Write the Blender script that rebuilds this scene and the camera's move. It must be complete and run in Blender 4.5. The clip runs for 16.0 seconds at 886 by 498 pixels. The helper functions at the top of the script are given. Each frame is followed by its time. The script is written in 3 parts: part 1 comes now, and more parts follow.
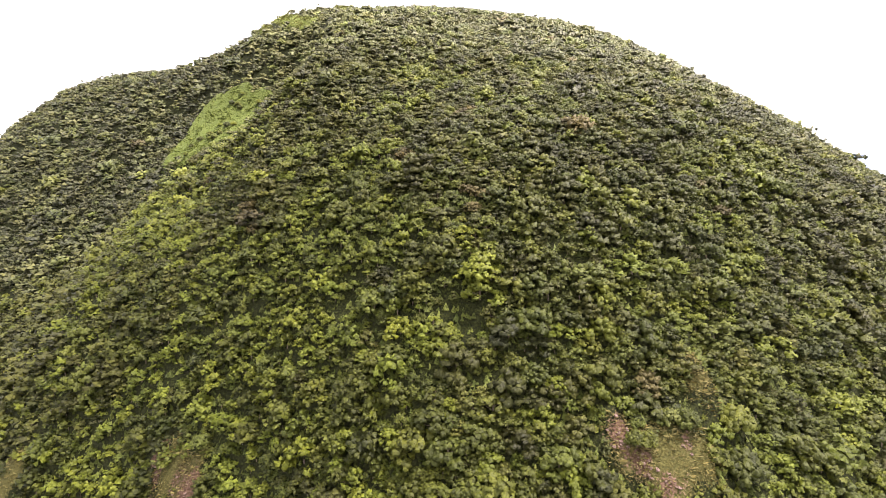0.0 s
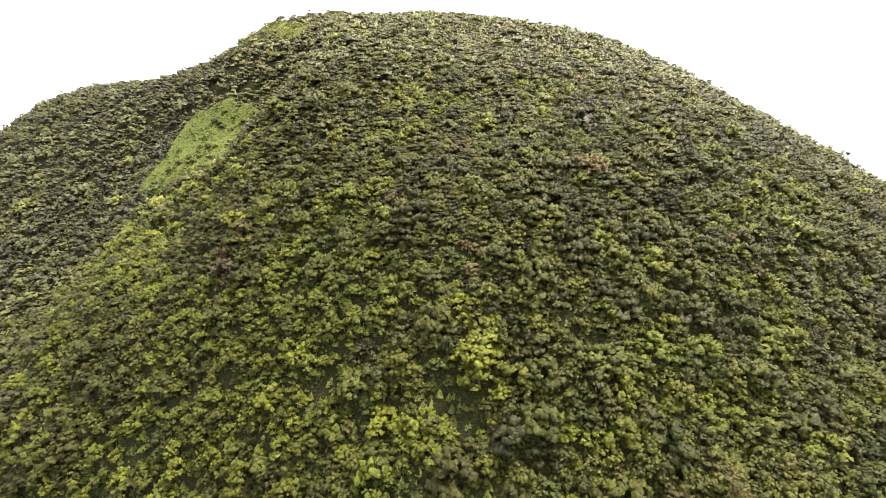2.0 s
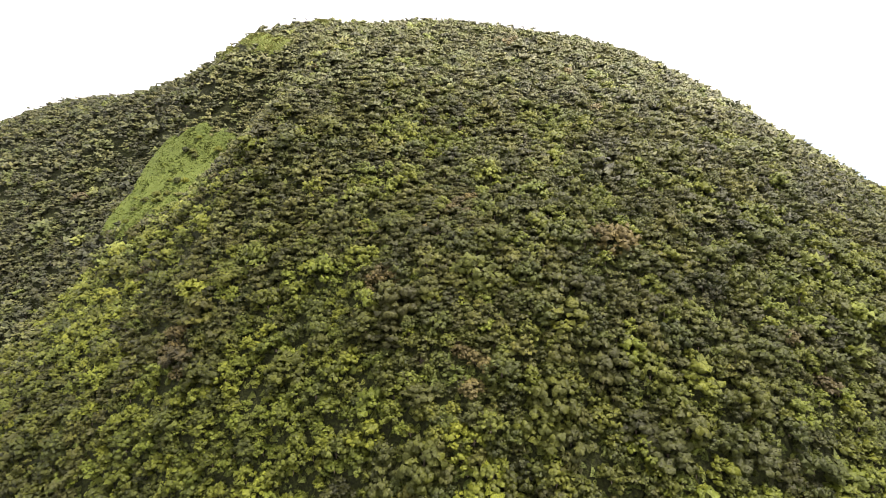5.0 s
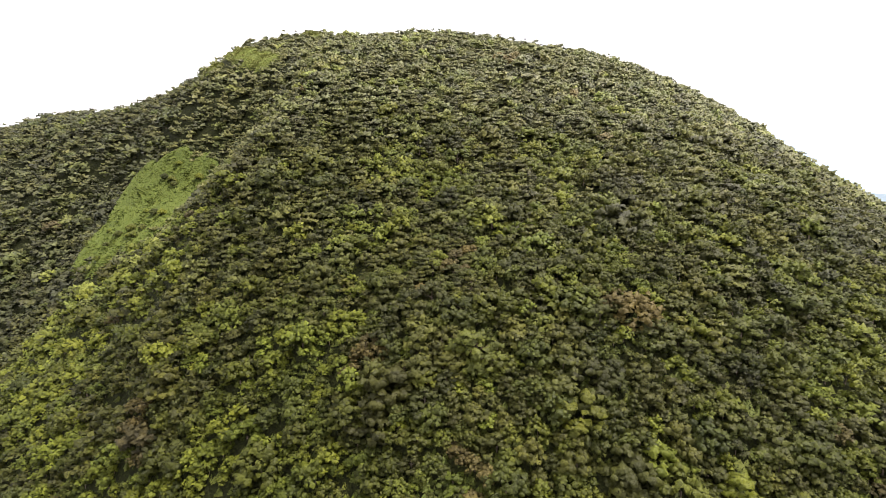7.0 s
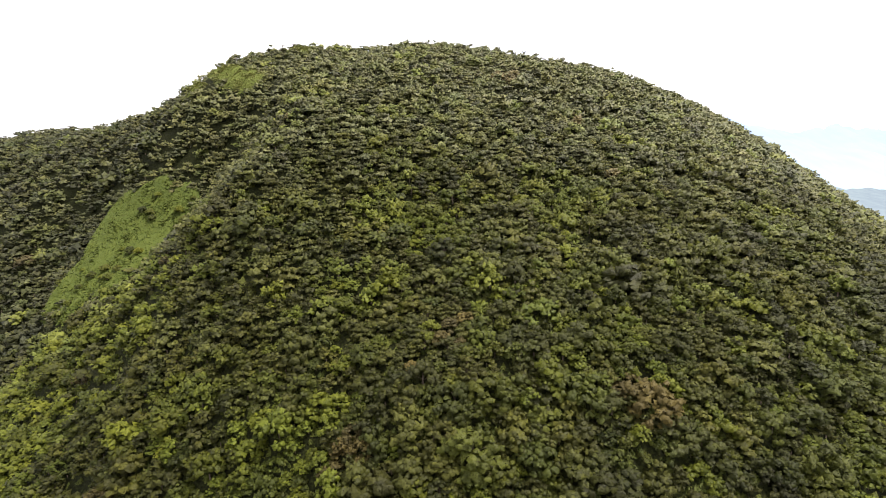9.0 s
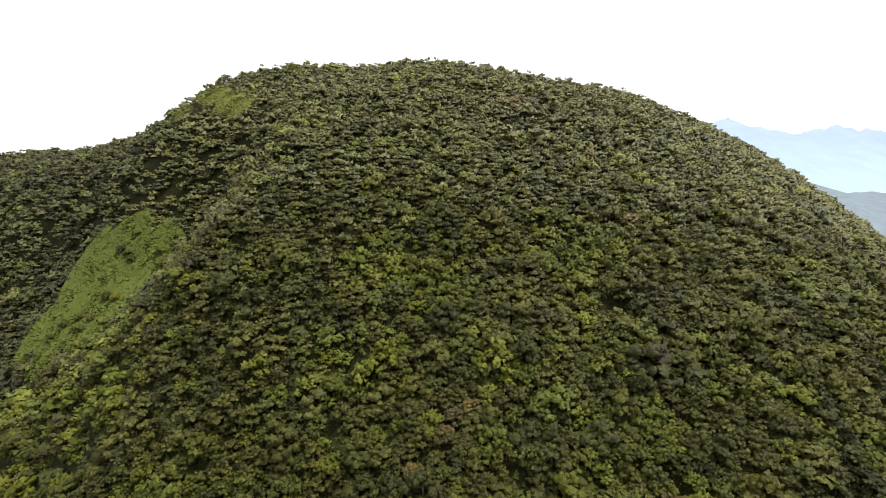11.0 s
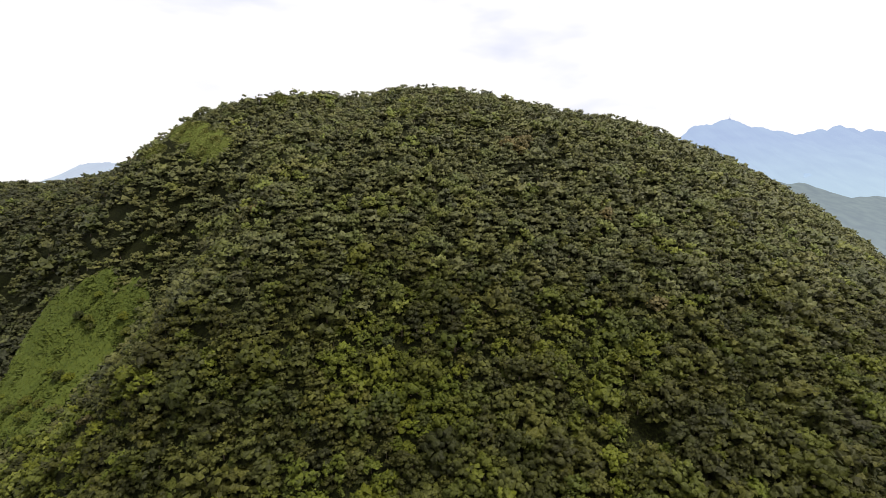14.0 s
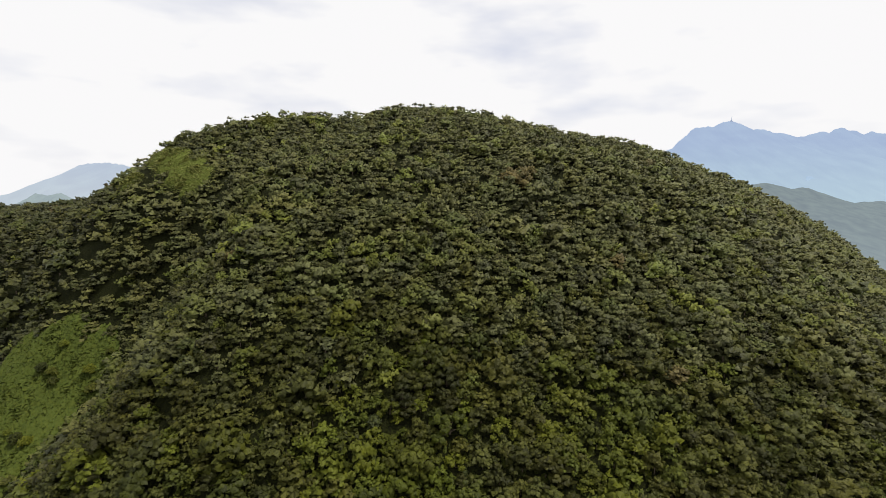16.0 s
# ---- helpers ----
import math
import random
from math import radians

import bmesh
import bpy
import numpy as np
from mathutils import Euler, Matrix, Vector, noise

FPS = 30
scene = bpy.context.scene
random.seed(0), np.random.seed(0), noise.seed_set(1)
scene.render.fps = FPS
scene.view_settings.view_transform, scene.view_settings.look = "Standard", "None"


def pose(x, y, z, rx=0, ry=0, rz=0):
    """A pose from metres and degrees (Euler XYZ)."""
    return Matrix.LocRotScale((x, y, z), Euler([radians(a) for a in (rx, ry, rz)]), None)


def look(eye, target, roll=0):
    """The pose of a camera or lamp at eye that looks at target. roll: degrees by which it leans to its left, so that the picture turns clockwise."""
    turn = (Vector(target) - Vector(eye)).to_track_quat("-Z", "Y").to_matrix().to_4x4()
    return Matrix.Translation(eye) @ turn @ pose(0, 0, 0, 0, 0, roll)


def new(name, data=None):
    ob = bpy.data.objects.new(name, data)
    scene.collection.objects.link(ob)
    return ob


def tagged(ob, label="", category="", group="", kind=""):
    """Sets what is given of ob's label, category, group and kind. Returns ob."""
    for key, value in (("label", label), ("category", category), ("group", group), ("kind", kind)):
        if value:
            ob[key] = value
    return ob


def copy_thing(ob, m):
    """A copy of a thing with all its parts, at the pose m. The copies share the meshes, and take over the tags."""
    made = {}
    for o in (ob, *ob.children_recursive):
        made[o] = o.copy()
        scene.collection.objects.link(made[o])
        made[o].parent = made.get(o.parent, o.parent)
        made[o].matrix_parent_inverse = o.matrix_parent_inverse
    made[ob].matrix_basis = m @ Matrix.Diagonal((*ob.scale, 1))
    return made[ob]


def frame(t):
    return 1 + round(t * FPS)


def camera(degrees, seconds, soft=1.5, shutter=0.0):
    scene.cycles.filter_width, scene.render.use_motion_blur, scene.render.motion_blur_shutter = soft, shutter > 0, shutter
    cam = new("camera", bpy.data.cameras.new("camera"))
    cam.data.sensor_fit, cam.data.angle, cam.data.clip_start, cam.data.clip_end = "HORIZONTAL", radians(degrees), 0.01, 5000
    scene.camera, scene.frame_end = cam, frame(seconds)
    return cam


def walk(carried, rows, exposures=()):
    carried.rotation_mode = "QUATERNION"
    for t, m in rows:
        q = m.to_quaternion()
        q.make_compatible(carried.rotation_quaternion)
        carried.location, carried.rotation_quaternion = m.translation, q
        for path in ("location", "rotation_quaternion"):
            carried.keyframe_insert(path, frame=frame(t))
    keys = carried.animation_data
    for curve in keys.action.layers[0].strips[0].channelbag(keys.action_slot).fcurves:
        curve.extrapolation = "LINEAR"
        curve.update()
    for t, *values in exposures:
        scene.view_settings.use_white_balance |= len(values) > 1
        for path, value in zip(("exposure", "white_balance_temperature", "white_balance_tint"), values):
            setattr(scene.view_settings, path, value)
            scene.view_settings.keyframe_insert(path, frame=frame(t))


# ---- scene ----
import collections

cam = camera(90.0, 16.0, 0.5)
METRES, EYE, TILT = 130.0, 60.0, -6.0
ROWS = [
    (0.0, 0.0000, 0.0000, 0.0000, 0.00, -0.30, -0.00),
    (0.5, 0.0026, 0.0244, 0.0278, 0.09, -0.48, 0.05),
    (1.0, 0.0050, 0.0483, 0.0560, 0.17, -0.72, 0.05),
    (1.5, 0.0072, 0.0730, 0.0834, 0.25, -0.98, 0.01),
    (2.0, 0.0108, 0.0966, 0.1098, 0.21, -1.23, -0.08),
    (2.5, 0.0140, 0.1179, 0.1346, 0.26, -1.56, -0.18),
    (3.0, 0.0168, 0.1417, 0.1596, 0.35, -1.84, -0.24),
    (3.5, 0.0189, 0.1651, 0.1840, 0.43, -2.09, -0.26),
    (4.0, 0.0206, 0.1882, 0.2076, 0.46, -2.28, -0.23),
    (6.5, 0.0250, 0.2990, 0.3154, 0.34, -2.61, -0.27),
    (7.0, 0.0276, 0.3181, 0.3403, 0.34, -2.77, -0.33),
    (7.5, 0.0301, 0.3363, 0.3651, 0.38, -3.01, -0.39),
    (8.0, 0.0330, 0.3543, 0.3901, 0.33, -3.21, -0.52),
    (8.5, 0.0354, 0.3719, 0.4144, 0.28, -3.38, -0.63),
    (9.0, 0.0374, 0.3891, 0.4374, 0.28, -3.51, -0.69),
    (11.5, 0.0336, 0.4891, 0.5509, 0.21, -3.61, -0.68),
    (12.0, 0.0338, 0.5090, 0.5734, 0.11, -3.69, -0.67),
    (12.5, 0.0352, 0.5291, 0.5953, 0.13, -3.75, -0.67),
    (13.0, 0.0366, 0.5491, 0.6171, 0.14, -3.80, -0.66),
    (13.5, 0.0376, 0.5690, 0.6388, 0.16, -3.82, -0.62),
    (14.0, 0.0391, 0.5890, 0.6603, 0.23, -3.83, -0.61),
    (14.5, 0.0403, 0.6086, 0.6823, 0.33, -3.86, -0.54),
    (15.0, 0.0428, 0.6283, 0.7033, 0.32, -3.87, -0.50),
    (15.5, 0.0456, 0.6483, 0.7226, 0.31, -3.83, -0.47),
    (16.0, 0.0483, 0.6683, 0.7423, 0.28, -3.83, -0.44),
]
walk(cam, [(t, pose(0, 0, EYE, TILT) @ pose(METRES * x, METRES * y, METRES * z, 90 + pitch, 0, yaw) @ pose(0, 0, 0, 0, 0, roll))
           for t, x, y, z, yaw, pitch, roll in ROWS],
     [(0.0, 1.66, 6450, 24), (2.0, 1.52, 6440, 23), (4.0, 1.41, 6430, 22), (7.0, 0.95, 6420, 19), (9.0, 0.61, 6430, 17), (12.5, -0.02, 6480, 14), (16.0, -0.54, 6560, 10)])

# ---- light: a bright overcast sky and a soft sun high on the right ----
SUN_EL, SUN_AZ = radians(68), radians(85)
world = bpy.data.worlds.new("sky")
scene.world = world
world.use_nodes = True
wn, wl = world.node_tree.nodes, world.node_tree.links
wn.clear()
w_out = wn.new("ShaderNodeOutputWorld")
w_back = wn.new("ShaderNodeBackground")
w_sky = wn.new("ShaderNodeTexSky")
w_sky.sky_type, w_sky.sun_disc = "NISHITA", False
w_sky.sun_elevation, w_sky.sun_rotation = SUN_EL, SUN_AZ
w_dim = wn.new("ShaderNodeVectorMath")
w_dim.operation = "SCALE"
w_dim.inputs["Scale"].default_value = 0.035
w_veil = wn.new("ShaderNodeVectorMath")
w_veil.inputs[1].default_value = (0.70, 0.74, 0.92)
w_co = wn.new("ShaderNodeTexCoord")
w_map = wn.new("ShaderNodeMapping")
w_map.inputs["Scale"].default_value = (1.0, 1.0, 3.2)
w_noise = wn.new("ShaderNodeTexNoise")
w_noise.inputs["Scale"].default_value = 3.1
w_noise.inputs["Detail"].default_value = 4.0
w_ramp = wn.new("ShaderNodeValToRGB")
w_ramp.color_ramp.elements[0].position, w_ramp.color_ramp.elements[0].color = 0.31, (0.42, 0.42, 0.42, 1)
w_ramp.color_ramp.elements[1].position, w_ramp.color_ramp.elements[1].color = 0.48, (1, 1, 1, 1)
w_mix = wn.new("ShaderNodeMix")
w_mix.data_type = "RGBA"
w_mix.inputs[7].default_value = (1.38, 1.38, 1.40, 1)
wl.new(w_co.outputs["Generated"], w_map.inputs["Vector"])
wl.new(w_map.outputs["Vector"], w_noise.inputs["Vector"])
wl.new(w_noise.outputs["Fac"], w_ramp.inputs["Fac"])
wl.new(w_sky.outputs["Color"], w_dim.inputs[0])
wl.new(w_dim.outputs["Vector"], w_veil.inputs[0])
wl.new(w_veil.outputs["Vector"], w_mix.inputs[6])
wl.new(w_ramp.outputs["Color"], w_mix.inputs[0])
wl.new(w_mix.outputs[2], w_back.inputs["Color"])
wl.new(w_back.outputs["Background"], w_out.inputs["Surface"])
sun = new("sun", bpy.data.lights.new("sun", "SUN"))
sun.data.energy, sun.data.angle, sun.data.color = 5.0, radians(9), (1.0, 0.95, 0.87)
way = Vector((math.sin(SUN_AZ) * math.cos(SUN_EL), math.cos(SUN_AZ) * math.cos(SUN_EL), math.sin(SUN_EL)))
sun.matrix_world = look(way * 400, (0, 0, 0))


# ---- materials ----
def shader(name, rough=0.7, spec=0.3):
    m = bpy.data.materials.new(name)
    m.use_nodes = True
    b = m.node_tree.nodes["Principled BSDF"]
    b.inputs["Roughness"].default_value = rough
    b.inputs["Specular IOR Level"].default_value = spec
    return m, m.node_tree.nodes, m.node_tree.links, b


def ramp(nodes, stops):
    r = nodes.new("ShaderNodeValToRGB")
    e = r.color_ramp.elements
    while len(e) < len(stops):
        e.new(0.5)
    for el, (p, c) in zip(e, stops):
        el.position, el.color = p, (*c, 1)
    return r


def math_node(nodes, links, op, a, b, clamp=False):
    n = nodes.new("ShaderNodeMath")
    n.operation, n.use_clamp = op, clamp
    for i, v in enumerate((a, b)):
        if isinstance(v, (int, float)):
            n.inputs[i].default_value = v
        else:
            links.new(v, n.inputs[i])
    return n.outputs[0]


def leaf_material(name, dark, mid, light, single, leaf=2.6, ruffle=1.7, rough=0.6, spec=0.14, holes=0.0):
    """Foliage: a hue for each tree, a smaller change from tuft to tuft, and leaves that turn every way.
    single: the tree is an object of its own. leaf: leaf masses to the metre; ruffle: how far the leaves turn from the tuft's own slope;
    holes: the gaps between leaves (0: none)."""
    m, n, l, b = shader(name, rough, spec)
    if single:
        tree = n.new("ShaderNodeObjectInfo").outputs["Random"]
    else:
        at = n.new("ShaderNodeAttribute")
        at.attribute_name = "tone"
        tree = at.outputs["Fac"]
    geo = n.new("ShaderNodeNewGeometry")
    coarse, fine = n.new("ShaderNodeTexNoise"), n.new("ShaderNodeTexNoise")
    for nz, scale, detail in ((coarse, leaf, 1.0), (fine, leaf * 3.1, 2.0)):
        nz.inputs["Scale"].default_value, nz.inputs["Detail"].default_value = scale, detail
        l.new(geo.outputs["Position"], nz.inputs["Vector"])
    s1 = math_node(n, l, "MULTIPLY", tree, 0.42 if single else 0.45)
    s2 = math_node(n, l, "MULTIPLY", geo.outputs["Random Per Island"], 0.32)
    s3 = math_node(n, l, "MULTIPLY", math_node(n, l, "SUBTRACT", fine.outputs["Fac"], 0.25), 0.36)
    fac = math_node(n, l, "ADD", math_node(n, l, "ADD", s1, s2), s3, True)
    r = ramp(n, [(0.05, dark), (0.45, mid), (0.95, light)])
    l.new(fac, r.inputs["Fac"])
    # some trees lean to rust, others to blue-green
    turned = math_node(n, l, "FRACT", math_node(n, l, "MULTIPLY", tree, 7.31), 0.0)
    cast = n.new("ShaderNodeCombineXYZ")
    l.new(math_node(n, l, "ADD", math_node(n, l, "MULTIPLY", turned, 0.11), 0.95), cast.inputs[0])
    cast.inputs[1].default_value = 1.0
    l.new(math_node(n, l, "ADD", math_node(n, l, "MULTIPLY", turned, -0.3), 1.15), cast.inputs[2])
    hue = n.new("ShaderNodeVectorMath")
    hue.operation = "MULTIPLY"
    l.new(r.outputs["Color"], hue.inputs[0])
    l.new(cast.outputs[0], hue.inputs[1])
    l.new(hue.outputs[0], b.inputs["Base Color"])
    if holes:
        l.new(math_node(n, l, "GREATER_THAN", fine.outputs["Fac"], holes), b.inputs["Alpha"])
    last = geo.outputs["Normal"]
    for nz, share in ((coarse, ruffle), (fine, 0.6 * ruffle)):
        turn = n.new("ShaderNodeVectorMath")
        turn.operation = "SUBTRACT"
        turn.inputs[1].default_value = (0.5, 0.5, 0.5)
        l.new(nz.outputs["Color"], turn.inputs[0])
        far = n.new("ShaderNodeVectorMath")
        far.operation = "SCALE"
        far.inputs["Scale"].default_value = share
        l.new(turn.outputs[0], far.inputs[0])
        add = n.new("ShaderNodeVectorMath")
        l.new(last, add.inputs[0])
        l.new(far.outputs[0], add.inputs[1])
        last = add.outputs[0]
    norm = n.new("ShaderNodeVectorMath")
    norm.operation = "NORMALIZE"
    l.new(last, norm.inputs[0])
    l.new(norm.outputs[0], b.inputs["Normal"])
    return m


LEAF_HUES = {
    "pine": ((0.0088, 0.0097, 0.0015), (0.0278, 0.0298, 0.0042), (0.0840, 0.0870, 0.0130)),
    "broadleaf": ((0.0098, 0.0126, 0.0014), (0.0315, 0.0366, 0.0034), (0.0830, 0.0925, 0.0098)),
    "young": ((0.0182, 0.0225, 0.0016), (0.0500, 0.0598, 0.0037), (0.1130, 0.1270, 0.0105)),
    "dry": ((0.0200, 0.0168, 0.0046), (0.0430, 0.0345, 0.0088), (0.0850, 0.0690, 0.0170)),
}


def haze_tinted(hues, share, blue):
    """The same leaves higher on the hill, with haze painted into the colour: greyer, bluer and lighter."""
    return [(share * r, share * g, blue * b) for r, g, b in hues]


LEAF_ONE = {k: leaf_material(k + "_leaves", *v, True, holes=0.41) for k, v in LEAF_HUES.items()}
LEAF_LOW = {k: leaf_material(k + "_foliage", *v, False, holes=0.41) for k, v in LEAF_HUES.items()}
# mid and upper copies of the leaves carry painted haze in their colour
LEAF_MID = {k: leaf_material(k + "_mid_slope_hazed_foliage", *haze_tinted(v, 1.04, 1.15), False, spec=0.17, holes=0.39) for k, v in LEAF_HUES.items()}
LEAF_HIGH = {k: leaf_material(k + "_upper_slope_hazed_foliage", *haze_tinted(v, 1.36, 1.5 if k == "dry" else 2.5), False, spec=0.24, holes=0.37) for k, v in LEAF_HUES.items()}
FERN = leaf_material("fern", (0.036, 0.050, 0.007), (0.054, 0.071, 0.010), (0.076, 0.095, 0.017), False, 2.2, 1.2, 0.7, 0.12)
BRACKEN = leaf_material("dark_undergrowth", (0.022, 0.028, 0.004), (0.044, 0.054, 0.007), (0.075, 0.086, 0.013), False, 2.4, 1.6, 0.7, 0.15, 0.44)
DRY_BLADES = leaf_material("dry_blades", (0.044, 0.036, 0.009), (0.078, 0.064, 0.016), (0.120, 0.100, 0.028), False, 2.4, 0.8, 0.7, 0.2)
HAY = leaf_material("pale_grass", (0.100, 0.106, 0.024), (0.138, 0.144, 0.034), (0.180, 0.184, 0.050), False, 2.4, 0.8, 0.7, 0.2)


def bark_material():
    m, n, l, b = shader("bark", 0.9, 0.2)
    co = n.new("ShaderNodeTexCoord")
    mp = n.new("ShaderNodeMapping")
    mp.inputs["Scale"].default_value = (6, 6, 1.5)
    nz = n.new("ShaderNodeTexNoise")
    nz.inputs["Scale"].default_value = 4.0
    nz.inputs["Detail"].default_value = 5.0
    l.new(co.outputs["Object"], mp.inputs["Vector"])
    l.new(mp.outputs["Vector"], nz.inputs["Vector"])
    r = ramp(n, [(0.3, (0.05, 0.038, 0.026)), (0.7, (0.16, 0.125, 0.09))])
    l.new(nz.outputs["Fac"], r.inputs["Fac"])
    l.new(r.outputs["Color"], b.inputs["Base Color"])
    return m


BARK = bark_material()


def ground_material():
    """Leaf litter and undergrowth with the shade under the trees painted in, fading into grass in the clearings and
    reddish soil on the bare scars; fields in the valley.
    """
    m, n, l, b = shader("hillside", 0.95, 0.1)
    co = n.new("ShaderNodeTexCoord")
    n1 = n.new("ShaderNodeTexNoise")
    n1.inputs["Scale"].default_value = 0.35
    n1.inputs["Detail"].default_value = 8.0
    l.new(co.outputs["Object"], n1.inputs["Vector"])
    n2 = n.new("ShaderNodeTexNoise")
    n2.inputs["Scale"].default_value = 2.4
    n2.inputs["Detail"].default_value = 6.0
    l.new(co.outputs["Object"], n2.inputs["Vector"])
    # litter is far darker than its own colour: deep shade between crowns painted in
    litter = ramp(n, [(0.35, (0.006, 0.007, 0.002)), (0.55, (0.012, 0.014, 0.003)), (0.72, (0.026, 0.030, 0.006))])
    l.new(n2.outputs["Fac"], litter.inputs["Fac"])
    grass = ramp(n, [(0.3, (0.070, 0.088, 0.016)), (0.7, (0.115, 0.138, 0.028))])
    l.new(n2.outputs["Fac"], grass.inputs["Fac"])
    turf = ramp(n, [(0.3, (0.028, 0.028, 0.008)), (0.7, (0.066, 0.060, 0.017))])
    l.new(n2.outputs["Fac"], turf.inputs["Fac"])
    soil = ramp(n, [(0.3, (0.030, 0.016, 0.009)), (0.5, (0.066, 0.038, 0.023)), (0.72, (0.115, 0.076, 0.054))])
    l.new(n2.outputs["Fac"], soil.inputs["Fac"])
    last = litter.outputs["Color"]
    for key, src in (("grassy", grass), ("dry", turf), ("bare", soil)):
        at = n.new("ShaderNodeAttribute")
        at.attribute_name = key
        wob = math_node(n, l, "ADD", at.outputs["Fac"], math_node(n, l, "MULTIPLY", math_node(n, l, "SUBTRACT", n2.outputs["Fac"], 0.5), 1.2))
        edge = ramp(n, [(0.4, (0, 0, 0)), (0.6, (1, 1, 1))])
        l.new(wob, edge.inputs["Fac"])
        mix = n.new("ShaderNodeMix")
        mix.data_type = "RGBA"
        l.new(edge.outputs["Color"], mix.inputs[0])
        l.new(last, mix.inputs[6])
        l.new(src.outputs["Color"], mix.inputs[7])
        last = mix.outputs[2]
    l.new(last, b.inputs["Base Color"])
    bump = n.new("ShaderNodeBump")
    bump.inputs["Strength"].default_value = 0.9
    bump.inputs["Distance"].default_value = 0.4
    l.new(n2.outputs["Fac"], bump.inputs["Height"])
    l.new(bump.outputs["Normal"], b.inputs["Normal"])
    return m


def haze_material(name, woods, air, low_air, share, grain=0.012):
    """A far wooded slope seen through kilometres of lit air: haze painted as emission, paler towards the valley, over
    the slope's colour.
    """
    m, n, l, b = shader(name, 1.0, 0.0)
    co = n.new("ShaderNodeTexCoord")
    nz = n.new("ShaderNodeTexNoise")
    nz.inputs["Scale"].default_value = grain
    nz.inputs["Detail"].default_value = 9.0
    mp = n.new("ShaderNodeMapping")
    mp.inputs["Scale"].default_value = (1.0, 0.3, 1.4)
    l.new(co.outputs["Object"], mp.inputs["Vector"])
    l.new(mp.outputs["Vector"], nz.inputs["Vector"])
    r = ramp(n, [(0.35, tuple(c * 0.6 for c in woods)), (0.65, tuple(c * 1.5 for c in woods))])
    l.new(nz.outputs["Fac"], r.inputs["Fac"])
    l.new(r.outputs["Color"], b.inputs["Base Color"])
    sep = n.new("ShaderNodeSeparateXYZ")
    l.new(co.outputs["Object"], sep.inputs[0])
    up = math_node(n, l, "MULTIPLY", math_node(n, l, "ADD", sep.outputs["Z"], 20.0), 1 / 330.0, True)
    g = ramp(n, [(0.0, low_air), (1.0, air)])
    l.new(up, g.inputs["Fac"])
    # the emission is painted haze; the surface itself is no light source
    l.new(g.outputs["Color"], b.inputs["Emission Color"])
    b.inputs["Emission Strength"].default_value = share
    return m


# ---- the hill: a broad dome with spurs and gullies, z of the tree tops over plan x, y ----
SWELL = [
    [-2.2, -8.7, -19.2, -36.4, -37.3, -8.1, -5.8, -12.4, -13.2, -12.7, -10.2],
    [-5.6, -11.6, -13.2, -4.6, 4.6, 8.0, 14.1, 10.1, 1.5, -2.8, -4.3],
    [-4.6, -12.5, -15.9, -4.7, 1.6, -8.0, -3.3, 2.6, 4.5, 3.5, -0.2],
    [1.8, -7.0, -8.1, 5.4, 7.4, 1.2, -2.6, 0.4, -1.0, 0.1, -1.0],
    [12.2, 5.3, 4.2, 6.7, 0.5, -1.0, -5.5, 1.5, 0.2, -0.8, -2.5],
    [20.8, 13.2, 4.2, -3.6, -5.5, 0.2, -0.2, 0.8, 1.3, 2.5, 1.6],
    [24.2, 12.0, 2.2, 1.3, 5.4, 6.1, 2.1, -0.6, 5.1, 11.8, 13.5],
]
# small rises and notches along the crest, and the gully beside the ferns: x, y, height, reach
KNOBS = [(-131, 262, 0.1, 11), (-112, 256, -0.9, 11), (-95, 255, 0.8, 11), (-80, 257, 7.9, 11), (-62, 262, 7.0, 11), (-45, 268, 4.2, 11), (-30, 275, -0.3, 11), (-12, 282, 1.3, 11), (8, 284, 0.9, 11), (28, 280, 0.1, 11), (45, 276, -0.5, 11), (62, 270, -1.2, 11), (80, 268, 1.5, 11), (100, 262, -0.4, 11), (-118, 205, -17.3, 17), (-104, 188, -6.2, 17), (-92, 170, -3.1, 17), (-80, 152, -11.4, 17), (-120, 165, -11.4, 17), (-66, 136, -4.5, 17), (-72, 194, -28.0, 17), (-84, 178, -3.5, 17), (-60, 178, 1.2, 17), (-93, 240, 1.6, 10), (-80, 247, 1.6, 10)]
CANOPY = 4.6
VALLEY = -20.0


def tops(x, y):
    """Height of the canopy over the plan, for arrays."""
    h = VALLEY + 190 * np.exp(-(x * x / (2 * 180.0 ** 2) + (y - 275) ** 2 / (2 * 130.0 ** 2)))
    for j, row in enumerate(SWELL):
        for i, a in enumerate(row):
            h = h + a * np.exp(-((x + 230 - 42 * i) ** 2 + (y - 60 - 42 * j) ** 2) / (2 * 35.7 ** 2))
    for kx, ky, kz, kr in KNOBS:
        h = h + kz * np.exp(-((x - kx) ** 2 + (y - ky) ** 2) / (2.0 * kr ** 2))
    return h


def discs(x, y, places, fade=1.4):
    """1 inside the discs (x, y, radius), falling to 0 past their rims."""
    best = np.zeros_like(x)
    for px, py, pr in places:
        best = np.maximum(best, np.clip(1 - (np.hypot(x - px, y - py) - pr) / fade, 0, 1))
    return best


